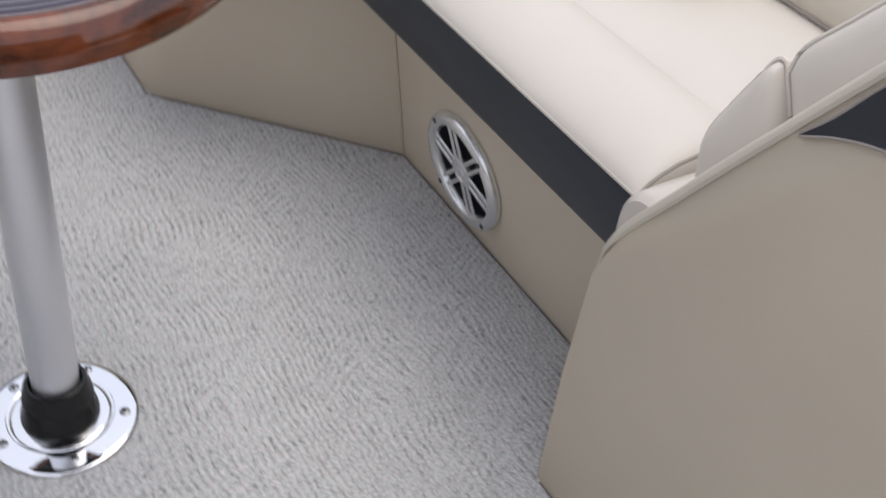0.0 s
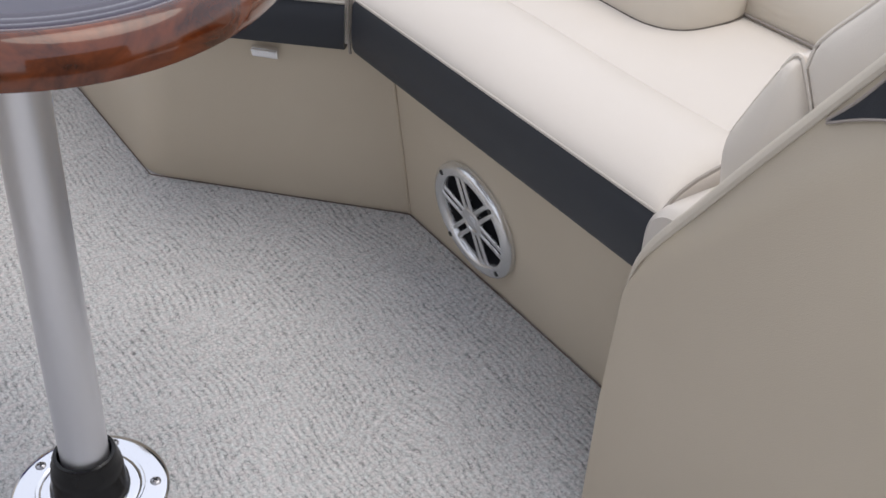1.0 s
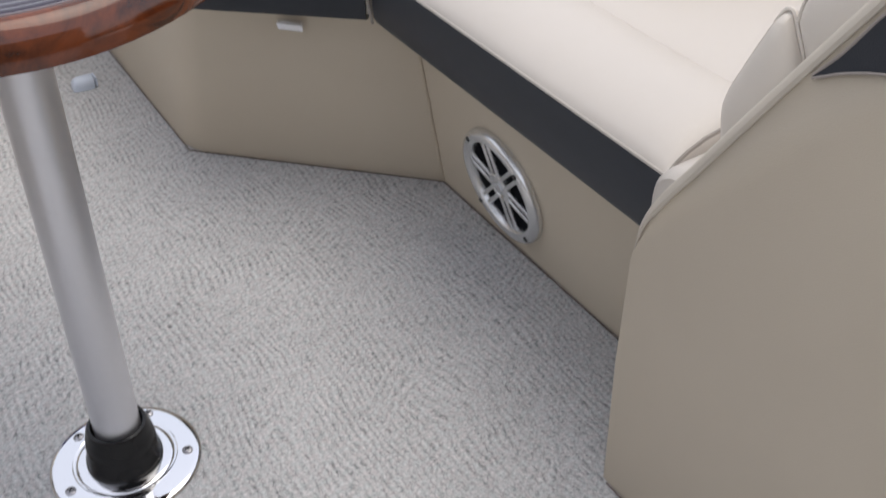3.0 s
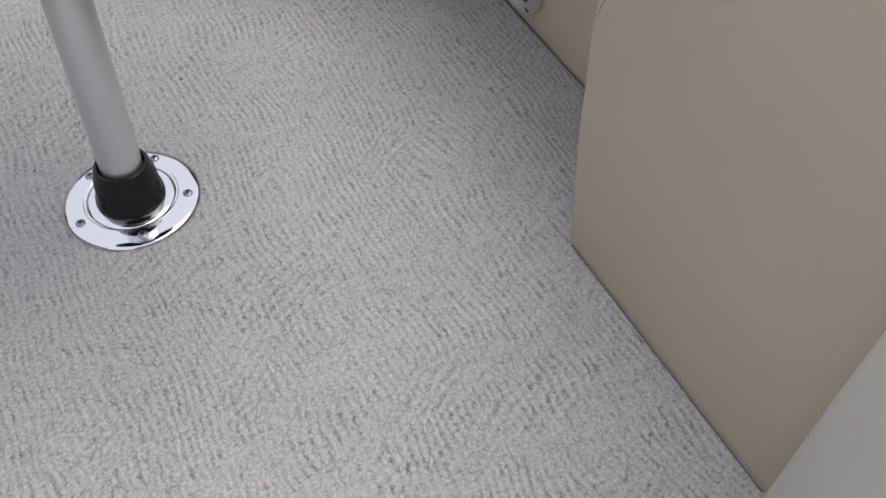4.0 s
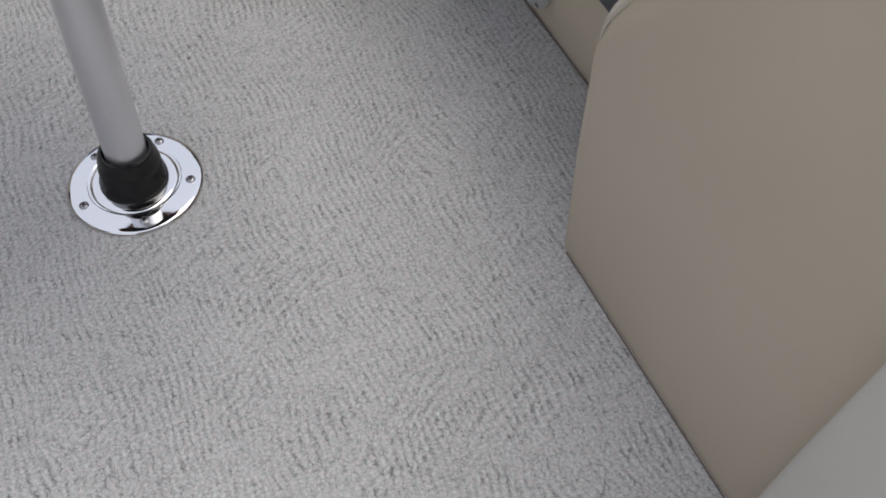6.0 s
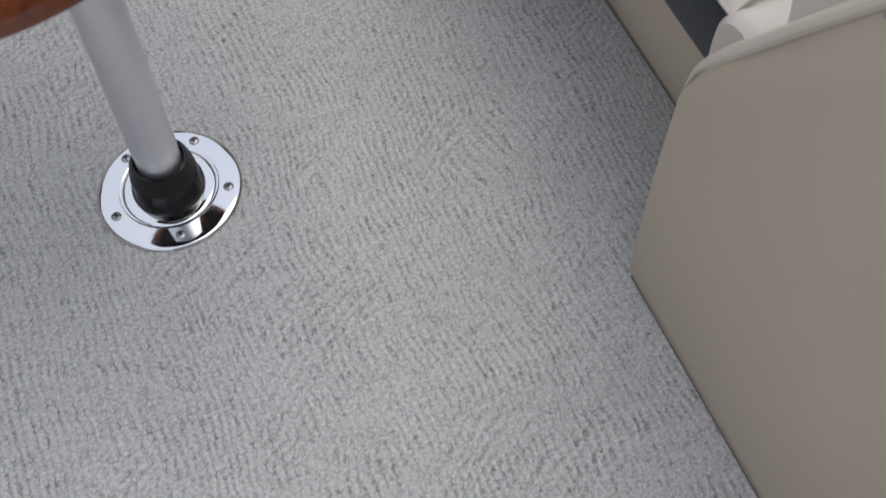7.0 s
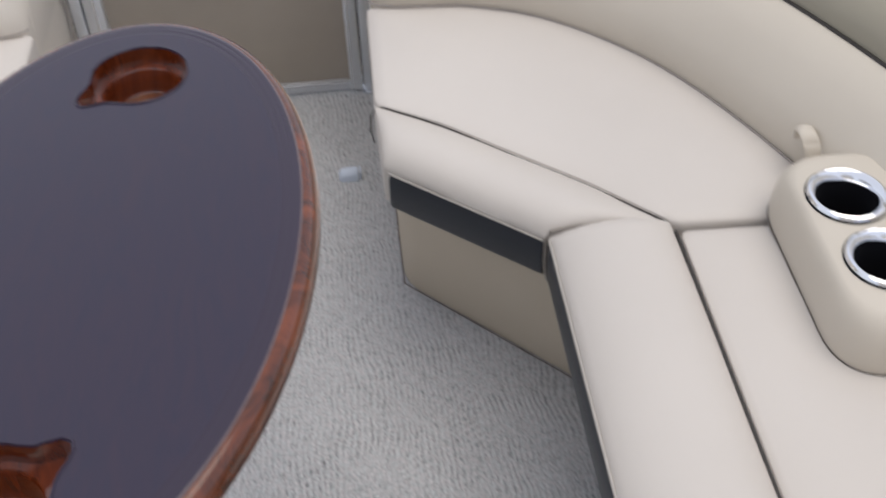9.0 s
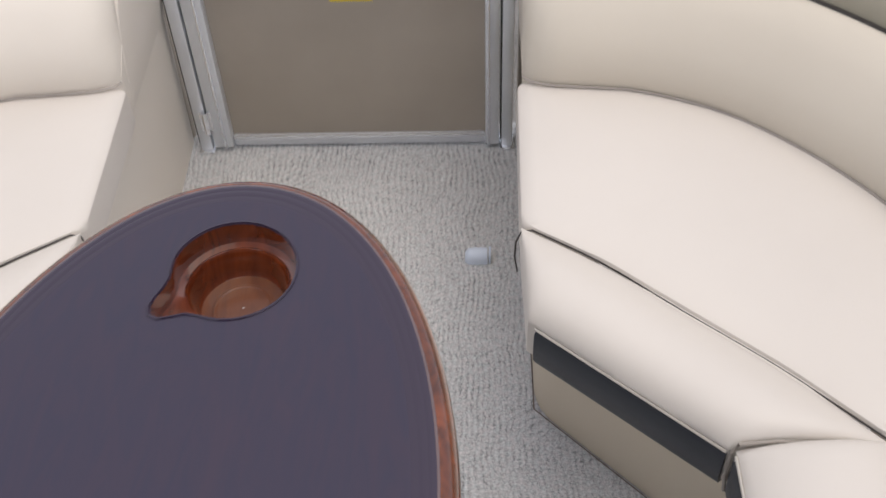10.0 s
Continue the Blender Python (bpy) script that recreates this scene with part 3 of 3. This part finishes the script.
# slate inlay
upper = [(-0.534, 0.648), (-0.558, 0.678), (-0.589, 0.726), (-0.614, 0.750), (-0.640, 0.765), (-0.679, 0.776), (-0.75, 0.780), (-0.84, 0.772)]
lower = [(-0.534, 0.645), (-0.565, 0.663), (-0.593, 0.675), (-0.615, 0.681), (-0.650, 0.687), (-0.709, 0.687), (-0.78, 0.678), (-0.86, 0.65)]
upper, lower = ([(y - 0.004, z + 0.017) for y, z in edge_line] for edge_line in (upper, lower))
loop = [(p[0], p[1]) for p in smooth_line([(y, z, 0) for y, z in upper], 4)] + [(p[0], p[1]) for p in smooth_line([(y, z, 0) for y, z in lower], 4)][::-1]
part("inlay", loft([[(x, y, z) for y, z in loop] for x in (0.5135, 0.5085)]), NAVY, chaise, "slate grey vinyl inlay")
part("inlay_piping", tube([(0.5088, y, z) for y, z in loop], 0.0014, 6, None, True), MAUVE, chaise, "taupe piping")
# lumbar roll and upper cushion
LUMBAR = [(-0.400, 0.42), (-0.386, 0.50), (-0.381, 0.543), (-0.396, 0.583), (-0.414, 0.622), (-0.429, 0.652), (-0.438, 0.657), (-0.445, 0.648), (-0.47, 0.60), (-0.50, 0.52), (-0.50, 0.42)]
HEAD = [(-0.4465, 0.650), (-0.453, 0.678), (-0.487, 0.722), (-0.520, 0.763), (-0.555, 0.791), (-0.60, 0.812), (-0.66, 0.820), (-0.72, 0.81), (-0.74, 0.75), (-0.66, 0.54), (-0.503, 0.525), (-0.472, 0.602)]

LUMBAR = [(y - 0.020, z + 0.018) for y, z in LUMBAR]
HEAD = [(y - 0.020, z + 0.018) for y, z in HEAD]


def cushion_along_x(profile, x0, x1, soft):
    c = sum((Vector(p) for p in profile), Vector((0, 0))) / len(profile)
    prof = [Vector((p[0], p[1])) for p in smooth_line([(*p, 0) for p in profile], 4)]
    rings = []
    for x, k in ((x0 - 0.002, 0.97 - soft * 1.6), (x0, 1 - soft * 1.6), (x0 + 0.004, 1 - soft * 0.7), (x0 + 0.014, 1 - soft * 0.15), (x0 + 0.03, 1.0), ((x0 + x1) / 2, 1.02), (x1, 1.0)):
        rings.append([(x, *(c + (p - c) * k)) for p in prof])
    return loft(rings)


def end_panel(profile, x0, parent):
    """The domed boxing panel that closes a cushion's end."""
    c = sum((Vector(p) for p in profile), Vector((0, 0))) / len(profile)
    prof = [Vector((p[0], p[1])) for p in smooth_line([(*p, 0) for p in profile], 4)]
    rings = [[(x0 - bulge, *(c + (p - c) * k)) for p in prof] for k, bulge in ((0.965, -0.002), (0.945, 0.003), (0.88, 0.008), (0.74, 0.0125), (0.52, 0.0155), (0.25, 0.017), (0.02, 0.0175))]
    # paler than the cushion to carry the light on this side
    part("end_panel", loft(rings), LIT_VINYL, parent, "vinyl cushion end, lightened as if lit")


lumbar = part("lumbar_roll", cushion_along_x(LUMBAR, 0.562, 1.10, 0.035), CREAM, chaise)
part("piping", tube([(0.566, p[0], p[1]) for p in smooth_line([(*q, 0) for q in LUMBAR[1:10]], 4)], 0.0024, 6), LIT_VINYL, lumbar)
end_panel(LUMBAR, 0.562, lumbar)
head = part("head_cushion", cushion_along_x(HEAD, 0.562, 1.10, 0.025), CREAM, chaise)
part("piping", tube([(0.566, p[0], p[1]) for p in smooth_line([(*q, 0) for q in HEAD[0:7]], 4)], 0.0024, 6), LIT_VINYL, head)
end_panel(HEAD, 0.562, head)
part("end_roll", cushion_along_x([(-0.325, 0.36), (-0.325, 0.42), (-0.342, 0.452), (-0.372, 0.462), (-0.40, 0.45), (-0.41, 0.40), (-0.40, 0.36)], 0.552, 0.70, 0.12), CREAM, chaise)
part("core", box(0.55, 1.12, -0.87, -0.51, 0.0, 0.54, 0.01), TAN, chaise)

# ---- pale seat back aft of the chaise ----
aft = thing("seat_back", 0, 0, 0, "pale putty seat back with a turn latch", "seat back")
foot = [(0.472, -0.790), (0.402, -0.935), (0.30, -1.20), (0.62, -1.26), (0.80, -0.90)]
rings = []
for z, lean, k in ((0.0, 0.0, 1.0), (0.30, 0.038, 1.0), (0.56, 0.074, 1.0), (0.585, 0.077, 0.997), (0.588, 0.077, 0.95)):
    cx, cy = 0.52, -1.0
    rings.append([(cx + (x - cx) * k, cy + (y - cy) * k - lean, z) for x, y in rounded(foot, 0.025, 5)])
part("shell", loft(rings), GREY_VINYL, aft)
rings = []
for z, k in ((0.588, 0.94), (0.588, 0.995), (0.596, 1.004), (0.609, 0.995), (0.620, 0.965), (0.626, 0.91), (0.629, 0.8)):
    rings.append([(0.52 + (x - 0.52) * k, -1.0 + (y + 1.0) * k - 0.079, z) for x, y in rounded(foot, 0.03, 5)])
part("top_cushion", loft(rings), CREAM, aft, "cream vinyl top")
spot = Vector((0.409, -0.9695, 0.379))  # the latch pin on the leaning inner face
face_out = Vector((-0.912, 0.405, 0.056)).normalized()
face_up = (Vector((0, 0, 1)) - face_out * face_out.z).normalized()
turn = Matrix((face_up.cross(face_out), face_up, face_out)).transposed().to_4x4()


def on_face(name, bm, mat, along, up, label="", parent=None):
    """Set a piece made round the z axis onto the seat back's inner face."""
    bmesh.ops.transform(bm, matrix=Matrix.Translation(spot) @ turn @ Matrix.Translation((along, up, 0)), verts=bm.verts)
    return part(name, bm, mat, parent or aft, label)


plate = on_face("latch_base", box(-0.015, 0.015, -0.021, 0.021, -0.001, 0.004, 0.0018), ALU, 0.003, 0.008, "satin metal latch base")
on_face("latch_pin", lathe([(0.0075, 0.003), (0.0075, 0.008), (0.0055, 0.0110), (0.0, 0.0115)], 18), CHROME, 0.0115, 0.0225, "chrome pin", plate)
for up in (-0.006, 0.020):
    on_face("screw", lathe([(0.0032, 0.003), (0.0028, 0.0056), (0.0, 0.006)], 10), SCREW, -0.006, up, "", plate)
on_face("turn_knob", lathe([(0.039, -0.002), (0.039, 0.004), (0.037, 0.0085), (0.032, 0.0105), (0.028, 0.0098), (0.0, 0.0105)], 44), GREY_VINYL, 0.060, 0.062, "round putty knob")

# ---- table ----
table = thing("pedestal_table", 0, 0, 0, "oval dark wood table on a satin pole with chrome floor plate", "table")
plate = part("floor_plate", lathe([(0.0, 0.0), (0.097, 0.0), (0.0977, 0.002), (0.0965, 0.0045), (0.0935, 0.006), (0.088, 0.0068), (0.067, 0.0084), (0.0655, 0.0074), (0.063, 0.0074), (0.0615, 0.0090), (0.058, 0.0097), (0.050, 0.0102), (0.040, 0.0104)], 72), CHROME, table, "polished chrome floor plate")
for k in range(5):
    a = radians(49.5 + 72 * k)
    sx, sy = 0.0795 * math.cos(a), 0.0795 * math.sin(a)
    part("screw", lathe([(0.0070, 0.0070), (0.0068, 0.0085), (0.0052, 0.0100), (0.0, 0.0107)], 16, None, sx, sy), SCREW, plate)
for k in range(5):
    a = radians(49.5 + 72 * k)
    slot = box(-0.0042, 0.0042, -0.0008, 0.0008, 0.0098, 0.0109)
    box(-0.0008, 0.0008, -0.0042, 0.0042, 0.0098, 0.0110, 0.0, 2, slot)
    bmesh.ops.rotate(slot, cent=(0, 0, 0), matrix=Matrix.Rotation(1.3 * k, 3, "Z"), verts=slot.verts)
    bmesh.ops.translate(slot, vec=(0.0795 * math.cos(a), 0.0795 * math.sin(a), 0.0), verts=slot.verts)
    part("slot", slot, BLACK, plate)
part("collar", lathe([(0.0490, 0.0095), (0.0480, 0.019), (0.0455, 0.023), (0.0445, 0.042), (0.0425, 0.055), (0.0405, 0.058), (0.0395, 0.067), (0.037, 0.072), (0.033, 0.073), (0.031, 0.062)], 48), BLACK, table, "black plastic collar")
bm = loft([[(lx + 0.0295 * math.cos(2 * math.pi * i / 32), 0.0295 * math.sin(2 * math.pi * i / 32), z) for i in range(32)] for lx, z in ((0.0, 0.055), (0.0, 0.788))])
part("pole", bm, POLE, table, "satin aluminium pole")

CX, CY, TURN = -0.0104, -0.0162, radians(-6.7)
AX, AY, ZT = 0.2485, 0.4367, 0.8185
HX, HY = -0.0104, -0.0125  # middle between the two drink recesses


def oval(inset, z, n=120):
    out = []
    for i in range(n):
        a = 2 * math.pi * i / n
        x, y = (AX - inset) * math.cos(a), (AY - inset) * math.sin(a)
        out.append((CX + x * math.cos(TURN) - y * math.sin(TURN), CY + x * math.sin(TURN) + y * math.cos(TURN), z))
    return out


part("rim", loft([oval(i, z) for i, z in ((0.030, ZT - 0.0325), (0.006, ZT - 0.032), (0.001, ZT - 0.030), (0.0, ZT - 0.026), (0.0006, ZT - 0.019), (0.0024, ZT - 0.0125), (0.0055, ZT - 0.0070), (0.0098, ZT - 0.0030), (0.0140, ZT - 0.0011), (0.0165, ZT - 0.0009))], True, False), BURL, table, "glossy burl wood edge")
part("edge_line", loft([oval(i, z) for i, z in ((0.0163, ZT - 0.0010), (0.0168, ZT - 0.0003), (0.0180, ZT - 0.0001), (0.0188, ZT - 0.0003))], True, False), RIM_GLINT, table, "thin paler line for the rim highlight")
part("bead", loft([oval(i, z) for i, z in ((0.0188, ZT - 0.0003), (0.0200, ZT + 0.0001), (0.0225, ZT + 0.00025), (0.0245, ZT + 0.0001), (0.0252, ZT - 0.0001), (0.0260, ZT + 0.0001), (0.0295, ZT + 0.0002), (0.0322, ZT + 0.0001), (0.0330, ZT - 0.00015), (0.0340, ZT), (0.0400, ZT))], True, False), BEAD, table, "glossy purple-brown bead")
circle = arc(0.042, 0.301, 0.054, -112, 168, 32)
tail = [(-0.0112, 0.301), (-0.0115, 0.291), (-0.0145, 0.281), (-0.0195, 0.271), (-0.0225, 0.261), (-0.0205, 0.2525), (-0.013, 0.2485), (-0.002, 0.2505), (0.009, 0.2535)]
OUTLINE = [(HX - 0.006 + x * 1.08, HY + 0.296 + (y - 0.296) * 1.08) for x, y in circle + tail]
holes = [[(HX + flip * (x - HX), HY + flip * (y - HY)) for x, y in OUTLINE] for flip in (1, -1)]


def holed(inset, z, k):
    bm = bmesh.new()
    edges = []
    loops = [[(p[0], p[1]) for p in oval(inset, z)]]
    for hole in holes:
        hx, hy = sum(p[0] for p in hole) / len(hole), sum(p[1] for p in hole) / len(hole)
        loops.append([(hx + (x - hx) * k, hy + (y - hy) * k) for x, y in hole])
    for one in loops:
        ring = [bm.verts.new((x, y, z)) for x, y in one]
        edges += [bm.edges.new((ring[i - 1], ring[i])) for i in range(len(ring))]
    bmesh.ops.triangle_fill(bm, use_beauty=True, edges=edges)
    return bm


part("top", holed(0.0400, ZT, 1.0), TOP_WOOD, table, "dark wood inlaid top", smooth=False)
part("underside", holed(0.030, ZT - 0.0325, 1.06), BLACK, table, smooth=False)
for flip, hole in zip((1, -1), holes):
    hc = Vector((HX + flip * 0.0394, HY + flip * 0.3014))
    def inner(r, z):
        pts = []
        for x, y in hole:
            d = (Vector((x, y)) - hc).normalized()
            pts.append((hc.x + d.x * r, hc.y + d.y * r, z))
        return pts
    def shrunk(k, z):
        return [(hc.x + (x - hc.x) * k, hc.y + (y - hc.y) * k, z) for x, y in hole]
    rings = [shrunk(0.997, ZT - 0.0005), shrunk(0.985, ZT - 0.024), inner(0.0505, ZT - 0.025), inner(0.0475, ZT - 0.023), inner(0.0455, ZT - 0.026), inner(0.0440, ZT - 0.050), inner(0.0425, ZT - 0.0545), inner(0.0405, ZT - 0.0568)]
    recess = part("cup_recess", loft(rings, True, False), AMBER, table, "glossy red-brown moulded drink recess")
    part("lip", loft([shrunk(1.05, ZT + 0.0003), shrunk(1.038, ZT + 0.0018), shrunk(1.018, ZT + 0.002), shrunk(0.996, ZT - 0.002)], True, False), BEAD, recess, "glossy dark lip")
    part("bottom", loft([inner(0.0415, ZT - 0.0566), inner(0.030, ZT - 0.0566), inner(0.029, ZT - 0.0558), inner(0.027, ZT - 0.0558), inner(0.026, ZT - 0.0566), inner(0.001, ZT - 0.0566)], True, False), TAN_WOOD, recess, "red-brown moulded bottom")

# ---- gate and posts ----
gate = thing("bow_gate", 0, 1.36, 0, "aluminium framed bow gate with brown panel", "gate")


def gpart(name, mat, x0, x1, y0, y1, z0, z1, bevel=0.003, parent=None, label=""):
    b = box(x0, x1, y0 - 1.36, y1 - 1.36, z0, z1, bevel)
    return part(name, b, mat, parent or gate, label)


gpart("panel", SCREEN, -0.285, 0.285, 1.359, 1.367, 0.025, 0.435, 0.0)
gpart("rail", ALU, -0.258, 0.273, 1.349, 1.373, 0.008, 0.032)
gpart("sill_lip", BRUSHED, -0.258, 0.273, 1.345, 1.3485, 0.029, 0.036, 0.001)
rail = gpart("rail", BRUSHED, -0.258, 0.273, 1.343, 1.375, 0.421, 0.4535, 0.004)
for z in (0.4265, 0.4345, 0.4455):
    gpart("groove", ALU, -0.258, 0.273, 1.3405, 1.3435, z - 0.0016, z + 0.0016, 0.001, rail)
gpart("upper_panel", BLUE, -0.285, 0.285, 1.359, 1.367, 0.445, 0.66, 0.0, None, "dark blue painted accent panel")
gpart("rail", ALU, -0.258, 0.273, 1.341, 1.375, 0.655, 0.695, 0.005)
gpart("stile", ALU, 0.274, 0.302, 1.339, 1.375, 0.010, 0.70, 0.004)
gpart("stile", ALU, -0.300, -0.259, 1.339, 1.375, 0.010, 0.70, 0.004)
gpart("edge_strip", BRUSHED, 0.278, 0.283, 1.3355, 1.3395, 0.012, 0.70, 0.001)
gpart("edge_strip", BRUSHED, -0.277, -0.272, 1.3355, 1.3395, 0.012, 0.70, 0.001)
for x, z in ((-0.3045, 0.085),):
    h = part("hinge", lathe([(0.0, -0.028), (0.0065, -0.028), (0.0065, 0.028), (0.0, 0.028)], 14, box(-0.012, 0.012, 0.004, 0.008, -0.024, 0.024)), CHROME, gate, "chrome hinge")
    h.location = (x * U, -0.026 * U, z * U)
for name, x0, x1, s in (("gate_post", 0.307, 0.330, 1), ("gate_post", -0.330, -0.304, -1)):
    post = thing(name, (x0 + x1) / 2, 1.36, 0, "square aluminium gate post with base foot", "post", "gate posts")
    w = (x1 - x0) / 2
    part("tube", box(-w, w, -0.020, 0.020, 0.0, 0.72, 0.004), ALU, post)
    part("foot", box(-w - 0.004, w + 0.004, -0.030, 0.022, 0.0, 0.006, 0.002), BRUSHED, post)
    # black strip that draws the shade in the gap beside the post
    g = 0.003 if s > 0 else 0.0022
    part("gap_line", box(-w - g, -w + g, -0.016, 0.014, 0.02, 0.70, 0.001), BLACK, post, "black strip for the shaded gap")

# yellow caution label and orange strip on the gate
label_ = thing("warning_label", 0.021, 1.3585, 0.3915, "yellow caution label with small black print", "label")
part("sheet", box(-0.041, 0.041, -0.0012, 0.0, -0.028, 0.029, 0.0), YELLOW, label_)


def writing(text, size, x, z, parent):
    cu = bpy.data.curves.new("writing", "FONT")
    cu.body, cu.size, cu.align_x, cu.extrude = text, size * U, "CENTER", 0.0002
    tmp = new("writing", cu)
    me = bpy.data.meshes.new_from_object(tmp.evaluated_get(bpy.context.evaluated_depsgraph_get()))
    bpy.data.objects.remove(tmp)
    me.materials.clear()
    me.materials.append(INK)
    ob = new("writing", me)
    ob.parent = parent
    ob.rotation_euler = (radians(90), 0, 0)
    ob.location = (x * U, -0.0018 * U, z * U)
    return ob


writing("CAUTION", 0.0135, 0.006, 0.0165, label_)
part("symbol", loft([[(-0.032, y, 0.017), (-0.022, y, 0.017), (-0.027, y, 0.026)] for y in (-0.0022, -0.0012)]), INK, label_)
for i, (w, z) in enumerate(((0.034, 0.010), (0.027, 0.003), (0.030, -0.004), (0.024, -0.011), (0.033, -0.018))):
    part("print_bar", box(-w, w, -0.0022, -0.0012, z - 0.0016, z + 0.0016), INK, label_)
strip = thing("orange_strip", 0.018, 1.3585, 0.4635, "orange reflective strip on the gate panel", "label")
part("sheet", box(-0.058, 0.058, -0.0012, 0.0003, -0.006, 0.006), ORANGE, strip)

# ---- door stop on the carpet ----
stop = thing("door_stop", 0.257, 1.026, 0.0, "small pale grey plastic stop on the carpet", "door stop")
rings = []
for x, k in ((-0.026, 0.45), (-0.024, 0.72), (-0.019, 0.93), (-0.006, 1.0), (0.014, 1.0), (0.017, 0.93)):
    rings.append([(x, 0.016 * k * math.cos(radians(a)), 0.001 + 0.026 * k * math.sin(radians(a)) ** 0.7) for a in range(0, 181, 15)])
part("barrel", loft(rings), WHITE, stop)
part("end_cap", box(0.0195, 0.024, -0.014, 0.014, 0.0, 0.022, 0.002), WHITE, stop)
